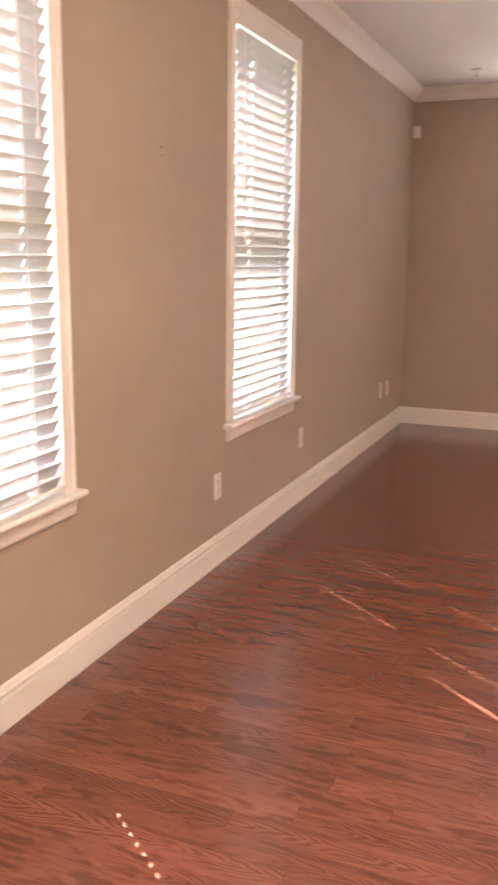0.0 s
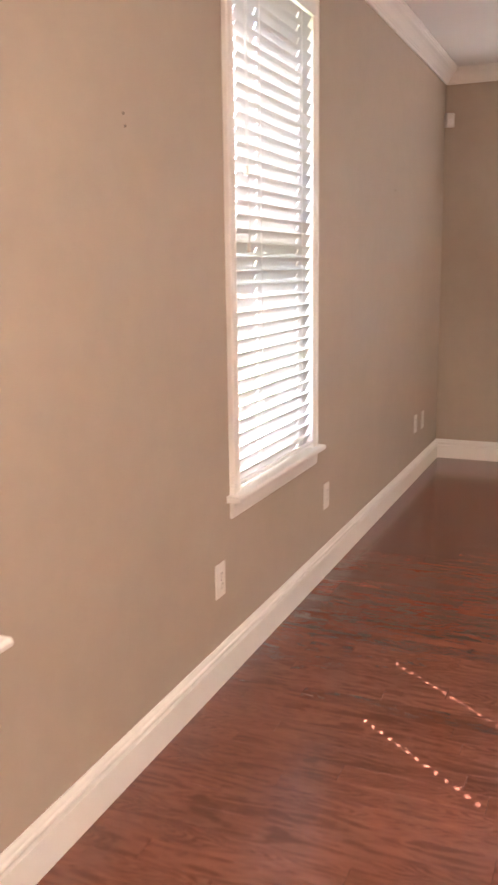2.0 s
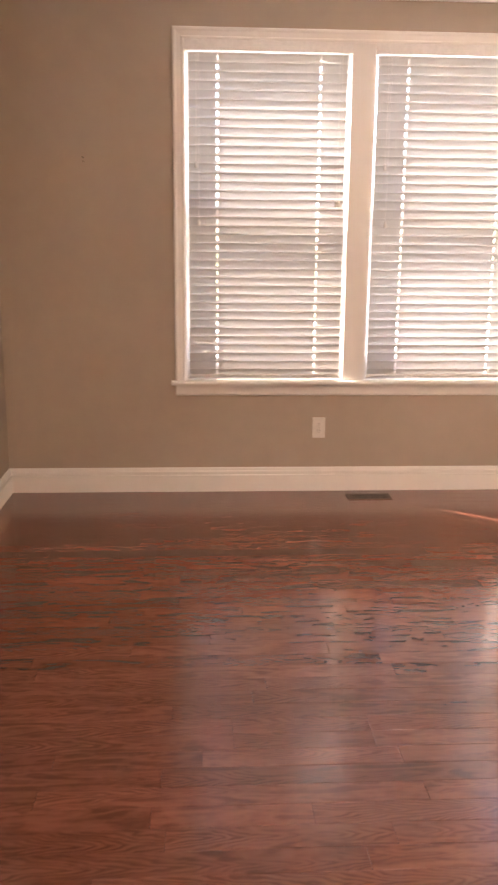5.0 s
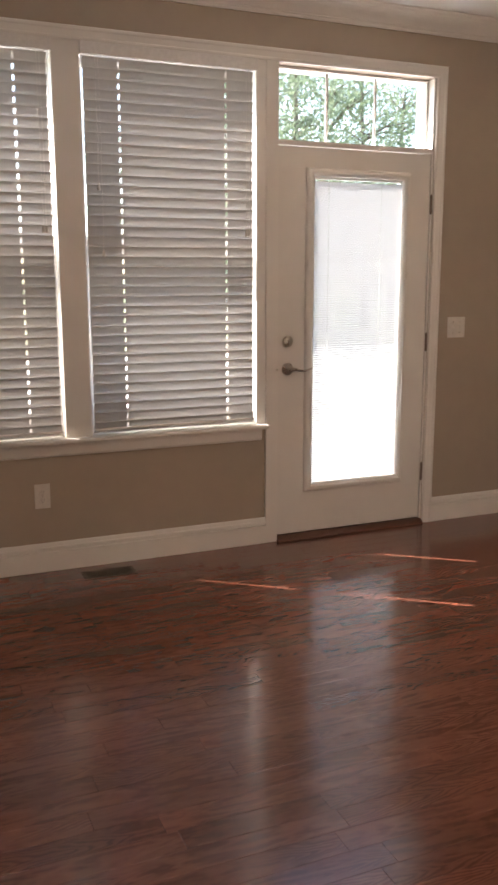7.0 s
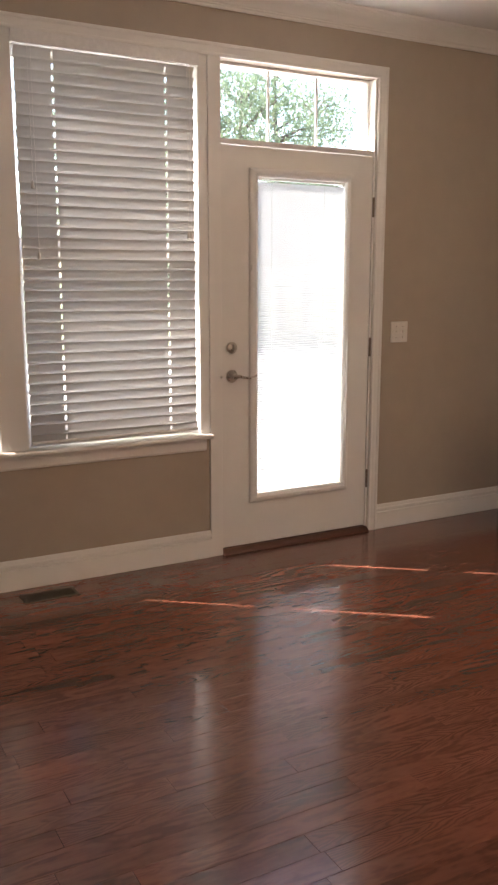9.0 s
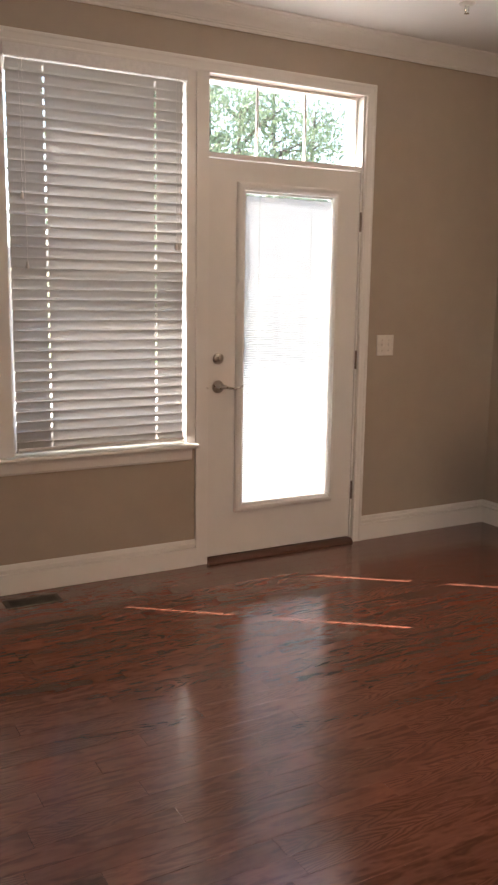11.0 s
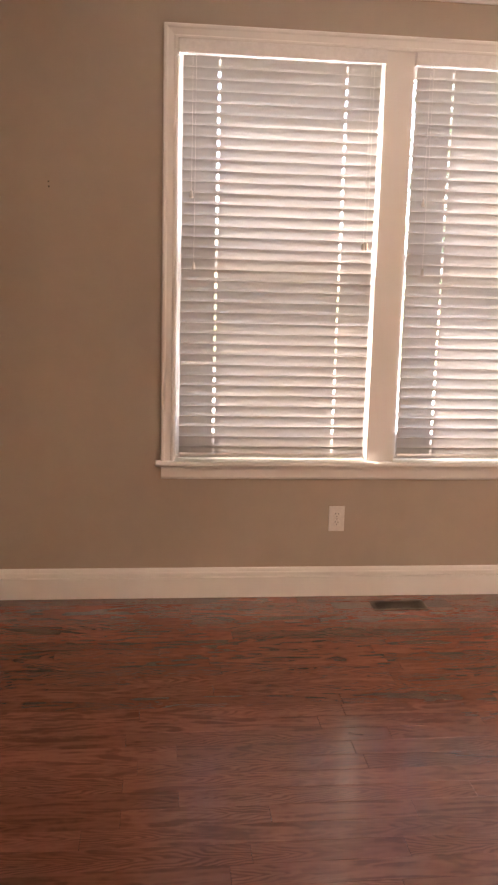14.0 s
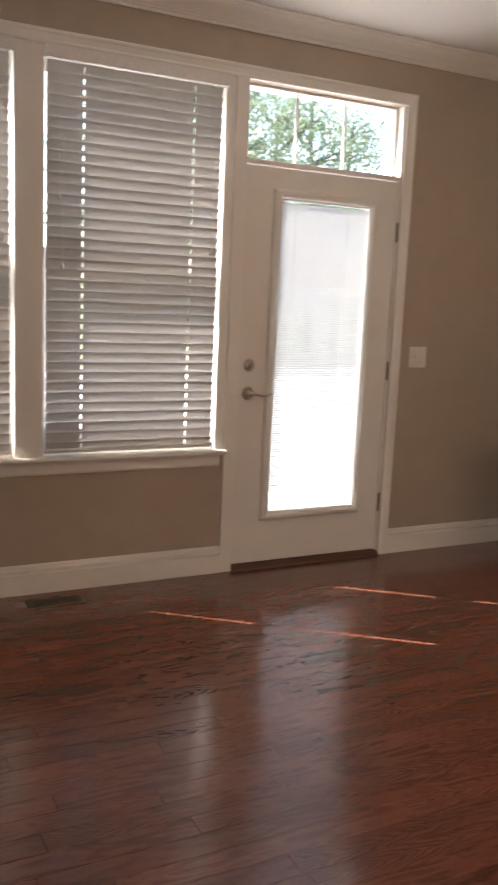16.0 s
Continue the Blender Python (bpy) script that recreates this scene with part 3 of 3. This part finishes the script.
structure("threshold_1", moulding((DOOR[0] - 0.004, 0.15, 0.0), (1, 0, 0), (0, -1, 0), Z, DR + 0.012 - DOOR[0] + 0.004,
                                  [(0, 0), (0, 0.03), (0.12, 0.031), (0.155, 0.026), (0.178, 0.012), (0.184, 0.001)]), THRESH, "dark brown wooden door threshold", "threshold")

tr = empty("window_6", Matrix(), "transom window above the door with two muntins", "window", "windows", "structure")
TZ0, TZ1 = 2.086, HEAD
part("window_frame", boxes(((DL - 0.0025, 0.0, DT + 0.004), (DR + 0.0025, 0.14, TZ0)), ((DL - 0.0025, 0.050, TZ1 - 0.014), (DR + 0.0025, 0.14, TZ1 - 0.0025)),
                           ((DL - 0.0025, 0.050, TZ0), (DL + 0.012, 0.14, TZ1 - 0.014)), ((DR - 0.012, 0.050, TZ0), (DR + 0.0025, 0.14, TZ1 - 0.014))), TRIM, tr)
g = part("pane", boxes(((DL + 0.009, 0.088, TZ0 - 0.004), (DR - 0.009, 0.092, TZ1 - 0.012))), GLASS, tr, "clear glass")
g.visible_shadow = False
for f in (1 / 3, 2 / 3):
    x = DL + 0.022 + (DR - DL - 0.044) * f
    part("muntin", boxes(((x - 0.007, 0.080, TZ0 - 0.001), (x + 0.007, 0.0875, TZ1 - 0.013)), bevel=0.002), SASH, tr)

# ---- fireplace at the side wall ----
fp = empty("fireplace", Matrix.Translation((XR, -2.15, 0)), "white painted mantelpiece on a taupe chimney breast", "fireplace")


def local(a, b):
    return ((a[0] - XR, a[1] + 2.15, a[2]), (b[0] - XR, b[1] + 2.15, b[2]))


part("chimney_breast", boxes(local((4.50, -3.00, 0.001), (XR - 0.001, -1.31, ZC - 0.1))), WALL, fp, "taupe painted chimney breast")
for y0, y1 in ((-1.46, -1.18), (-3.14, -2.86)):
    leg = part("pilaster", boxes(local((4.40, y0 + 0.03, 0.11), (4.499, y1 - 0.03, 1.40)), bevel=0.004), TRIM, fp)
    part("plinth", boxes(local((4.358, y0 + 0.015, 0.001), (4.499, y1 + 0.085, 0.092)), local((4.366, y0 + 0.02, 0.092), (4.499, y1 + 0.075, 0.112)), bevel=0.003), TRIM, leg)
part("frieze", boxes(local((4.41, -3.11, 1.22), (4.499, -1.21, 1.43)), bevel=0.003), TRIM, fp)
part("bed_moulding", boxes(local((4.32, -3.20, 1.43), (4.499, -1.155, 1.468)), bevel=0.008), TRIM, fp)
part("mantel_shelf", boxes(local((4.225, -3.26, 1.468), (4.499, -1.10, 1.508)), bevel=0.004), TRIM, fp)

# ---- unseen ceiling lights ----
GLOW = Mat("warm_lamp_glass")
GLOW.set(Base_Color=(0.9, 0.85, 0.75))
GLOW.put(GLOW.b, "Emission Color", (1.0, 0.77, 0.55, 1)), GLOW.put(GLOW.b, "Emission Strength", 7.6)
# back three inferred from slat glints; first added to brighten the door wall
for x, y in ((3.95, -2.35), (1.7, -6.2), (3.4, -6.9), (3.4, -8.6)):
    c = empty("unseen_ceiling_light", Matrix.Translation((x, y, ZC)), "unseen lit semi-flush ceiling light with a warm glass bowl, placed to brighten the walls", "ceiling light", "ceiling lights")
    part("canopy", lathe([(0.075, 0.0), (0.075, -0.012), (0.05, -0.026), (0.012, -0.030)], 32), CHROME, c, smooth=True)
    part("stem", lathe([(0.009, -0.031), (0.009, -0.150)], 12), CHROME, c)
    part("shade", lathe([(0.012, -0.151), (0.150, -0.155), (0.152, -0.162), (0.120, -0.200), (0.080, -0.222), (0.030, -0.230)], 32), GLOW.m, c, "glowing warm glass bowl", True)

# ---- small fixtures ----


def outlet(m):
    o = empty("wall_outlet", m, "white duplex wall outlet above the baseboard", "outlet", "wall outlets")
    part("cover_plate", boxes(((-0.037, -0.006, -0.060), (0.037, 0.0, 0.060)), bevel=0.0025), PLASTIC, o)
    for z in (-0.020, 0.020):
        r = part("receptacle", lathe([(0.0165, 0.0), (0.0165, 0.002), (0.0155, 0.003)], 20, "y", (0, -0.006, z)), PLASTIC, o)
        part("socket_slots", boxes(((-0.0075, -0.0095, z + 0.001), (-0.0050, -0.0088, z + 0.010)), ((0.0050, -0.0095, z + 0.001), (0.0075, -0.0088, z + 0.009)), ((-0.002, -0.0095, z - 0.009), (0.002, -0.0088, z - 0.005))), SOCKET, r)
    part("screw", lathe([(0.003, 0.0), (0.003, 0.001), (0.002, 0.0015)], 10, "y", (0, -0.006, 0)), CHROME, o)
    return o


outlet(Matrix.Translation((1.781, 0, 0.377)))
for y, z in ((-3.882, 0.376), (-2.705, 0.379), (-0.765, 0.387), (-0.535, 0.378)):
    outlet(Matrix.Translation((0, y, z)) @ SIDE)

sw = empty("light_switch", Matrix.Translation((4.139, 0, 1.129)), "white double toggle light switch beside the door", "light switch")
part("cover_plate", boxes(((-0.058, -0.006, -0.058), (0.058, 0.0, 0.058)), bevel=0.0025), PLASTIC, sw)
for x in (-0.023, 0.023):
    part("toggle", boxes(((x - 0.005, -0.016, -0.002), (x + 0.005, -0.005, 0.012)), bevel=0.002), PLASTIC, sw)
    for z in (-0.030, 0.030):
        part("screw", lathe([(0.003, 0.0), (0.003, 0.001), (0.002, 0.0015)], 10, "y", (x, -0.006, z)), CHROME, sw)

se = empty("security_sensor", Matrix.Translation((0.034, -0.034, 2.42)) @ Matrix.Rotation(radians(38), 4, "Z"), "small white security sensor high in the corner", "sensor")
part("housing", boxes(((-0.030, -0.022, -0.046), (0.030, 0.020, 0.046)), bevel=0.006), PLASTIC, se)
part("lens_window", boxes(((-0.021, -0.0245, -0.030), (0.021, -0.021, 0.008)), bevel=0.001), CORD, se)


def sprinkler(x, y):
    s = empty("fire_sprinkler", Matrix.Translation((x, y, ZC)), "small white and chrome fire sprinkler head on the ceiling", "sprinkler", "ceiling sprinklers")
    part("escutcheon", lathe([(0.040, 0.0), (0.040, -0.003), (0.030, -0.010), (0.014, -0.012)], 28), PLASTIC, s, "white cover ring", smooth=True)
    part("frame_arms", tube([(-0.010, 0, -0.012), (-0.013, 0, -0.028), (-0.004, 0, -0.042), (0.004, 0, -0.042), (0.013, 0, -0.028), (0.010, 0, -0.012)], 0.0028, 8), CHROME, s)
    part("bulb", tube([(0, 0, -0.012), (0, 0, -0.042)], 0.0025, 8), PLASTIC, s)
    part("deflector", lathe([(0.013, -0.044), (0.013, -0.0455), (0.004, -0.046)], 16), CHROME, s)


sprinkler(0.575, -0.62)
sprinkler(4.05, -0.63)

vent = empty("floor_register", Matrix.Translation((2.060, -0.147, 0)), "brown metal floor register set in the boards", "vent")
part("frame", boxes(((-0.126, -0.057, -0.002), (-0.108, 0.057, 0.004)), ((0.108, -0.057, -0.002), (0.126, 0.057, 0.004)), ((-0.108, -0.057, -0.002), (0.108, -0.043, 0.004)), ((-0.108, 0.043, -0.002), (0.108, 0.057, 0.004)), bevel=0.0012), VENT, vent)
# near-black plate stands in for the shade inside the duct
part("duct_shade_plate", boxes(((-0.108, -0.043, 0.0004), (0.108, 0.043, 0.001))), DUCT_SHADE, vent)
lv = mesh_of("louver", boxes(((-0.003, -0.042, -0.002), (0.001, 0.042, 0.0016))), VENT)
for i in range(24):
    s = new("louver", lv)
    s.parent = vent
    s.matrix_basis = pose(-0.1035 + i * 0.009, 0, 0.0018, 0, 25, 0)

for x, y, z, m in ((0, -4.395, 1.812, 0), (0, -4.389, 1.782, 0), (0, -1.450, 1.842, 0), (0.476, 0, 1.853, 1), (0.477, 0, 1.833, 1)):
    t = Matrix.Translation((x, y, z)) @ (Matrix() if m else SIDE)
    hole = tagged(new("nail_hole", mesh_of("nail_hole", lathe([(0.0042, 0.0), (0.0038, 0.0010), (0.0018, 0.0005)], 12, "y"), VENT)), "small dark nail hole in the wall paint", "nail hole", "nail holes")
    hole.matrix_basis = t

# ---- outside ----
structure("ground", boxes(((-600, -600, -0.6), (600, 600, -0.22))), GRASS, "dry lawn that runs out to the distance", "ground")
structure("patio", boxes(((-1.2, TH + 0.002, -0.219), (12.5, 13.2, -0.12))), CONCRETE, "pale concrete patio in full sun outside the door", "patio")


def tree(x, y, height, seed):
    r = random.Random(seed)
    t = empty("tree", Matrix.Translation((x, y, -0.22)), "leafy green broadleaf tree in sunlight behind the house", "tree", "garden trees")
    pts = [(0, 0, 0)]
    for i in range(1, 7):
        pts.append((pts[-1][0] + r.uniform(-0.15, 0.15), pts[-1][1] + r.uniform(-0.15, 0.15), height * 0.92 * i / 6))
    wood = tube(pts, [0.16 * (1 - i / 7.0) + 0.02 for i in range(7)], 9)
    tips = []
    for i in range(26):
        k = r.uniform(1.2, 5.9)
        a = Vector(pts[int(k)]).lerp(Vector(pts[int(k) + 1]), k % 1)
        ang, reach = r.uniform(0, 6.283), r.uniform(0.8, 2.4) * (1.15 - a.z / height * 0.6)
        e = a + Vector((math.cos(ang) * reach, math.sin(ang) * reach, reach * r.uniform(0.1, 0.7)))
        mid = a.lerp(e, 0.5) + Vector((0, 0, 0.15))
        tube([a, mid, e], [0.045, 0.028, 0.01], 6, wood)
        tips += [e, mid, a.lerp(e, 0.8)]
    part("trunk", wood, BARK, t)
    verts, faces = [], []
    for c in tips:
        spread = r.uniform(0.3, 0.75)
        for i in range(95):
            p = c + Vector((r.gauss(0, spread), r.gauss(0, spread), r.gauss(0, spread * 0.7)))
            q = Euler((r.uniform(0, 6.3), r.uniform(0, 6.3), r.uniform(0, 6.3))).to_matrix()
            s = r.uniform(0.04, 0.08)
            n = len(verts)
            verts += [p + q @ Vector(w) for w in ((-s, 0, 0), (0, -s * 0.5, 0.01), (s, 0, 0), (0, s * 0.5, 0.01))]
            faces.append((n, n + 1, n + 2, n + 3))
    me = bpy.data.meshes.new("crown")
    me.from_pydata([tuple(v) for v in verts], [], faces)
    me.materials.append(LEAF)
    crown = new("crown", me)
    crown.parent = t
    return t


for i, (x, y, hgt) in enumerate(((8.6, 14.6, 6.4), (11.3, 16.6, 7.4), (13.3, 18.8, 7.4), (12.3, 22.5, 8.8), (9.0, 21.5, 8.4), (15.6, 20.4, 8.8), (17.6, 22.0, 8.4))):
    tree(x, y, hgt, 11 + i)

# ---- floor boards ----
floor = empty("floor", Matrix(), "red-brown stained oak strip floor with a satin varnish", "floor", kind="structure")
part("underlay", boxes(((-0.02, YS - 0.02, -0.06), (XR + 0.02, 0.02, -0.0145))), SUBFLOOR, floor)
PW, GAP, EASE = 0.0825, 0.0007, 0.0004


def board(length):
    """Verts and faces of one board about its middle, top at z = 0, edges eased."""
    a, b = length / 2 - GAP / 2, PW / 2 - GAP / 2
    v = [(sx * (a - e), sy * (b - e), z) for e, z in ((EASE, 0.0), (0.0, -EASE * 0.8), (0.0, -0.0142)) for sx, sy in ((-1, -1), (1, -1), (1, 1), (-1, 1))]
    f = [(0, 1, 2, 3)]
    for r in (0, 4):
        f += [(r + i, r + 4 + i, r + 4 + (i + 1) % 4, r + (i + 1) % 4) for i in range(4)]
    return v, f


LENGTHS = (0.41, 0.56, 0.70, 0.86, 1.02, 1.20)
BOARD = {}
for length in LENGTHS:
    v, f = board(length)
    me = bpy.data.meshes.new("floor_board")
    me.from_pydata(v, [], f)
    me.materials.append(OAK)
    BOARD[length] = me
rest_v, rest_f = [], []
r = random.Random(5)
row, edge = 0, -0.836 + 11 * PW
while edge > YS - PW:
    y = edge - PW / 2
    x = -0.012
    while x < XR:
        length = r.choice(LENGTHS) if x > 0 else r.choice((0.12, 0.2, 0.3, *LENGTHS))
        if x + length > XR - 0.1:
            length = XR + 0.012 - x
        if -4.3 < y < -0.2:
            if length not in BOARD:
                v, f = board(length)
                BOARD[length] = bpy.data.meshes.new("floor_board")
                BOARD[length].from_pydata(v, [], f)
                BOARD[length].materials.append(OAK)
            ob = new("floor_board", BOARD[length])
            ob.parent = floor
            ob.matrix_basis = pose(x + length / 2, y, 0, r.uniform(-0.06, 0.06), r.uniform(-0.01, 0.01), 0)
        else:
            v, f = board(length)
            n = len(rest_v)
            rest_v += [(p[0] + x + length / 2, p[1] + y, p[2]) for p in v]
            rest_f += [tuple(i + n for i in q) for q in f]
        x += length
    edge -= PW
me = bpy.data.meshes.new("floor_boards")
me.from_pydata(rest_v, [], rest_f)
me.materials.append(OAK_REST)
rest = new("floor_boards", me)
rest.parent = floor
rest["kind"] = "stuff"
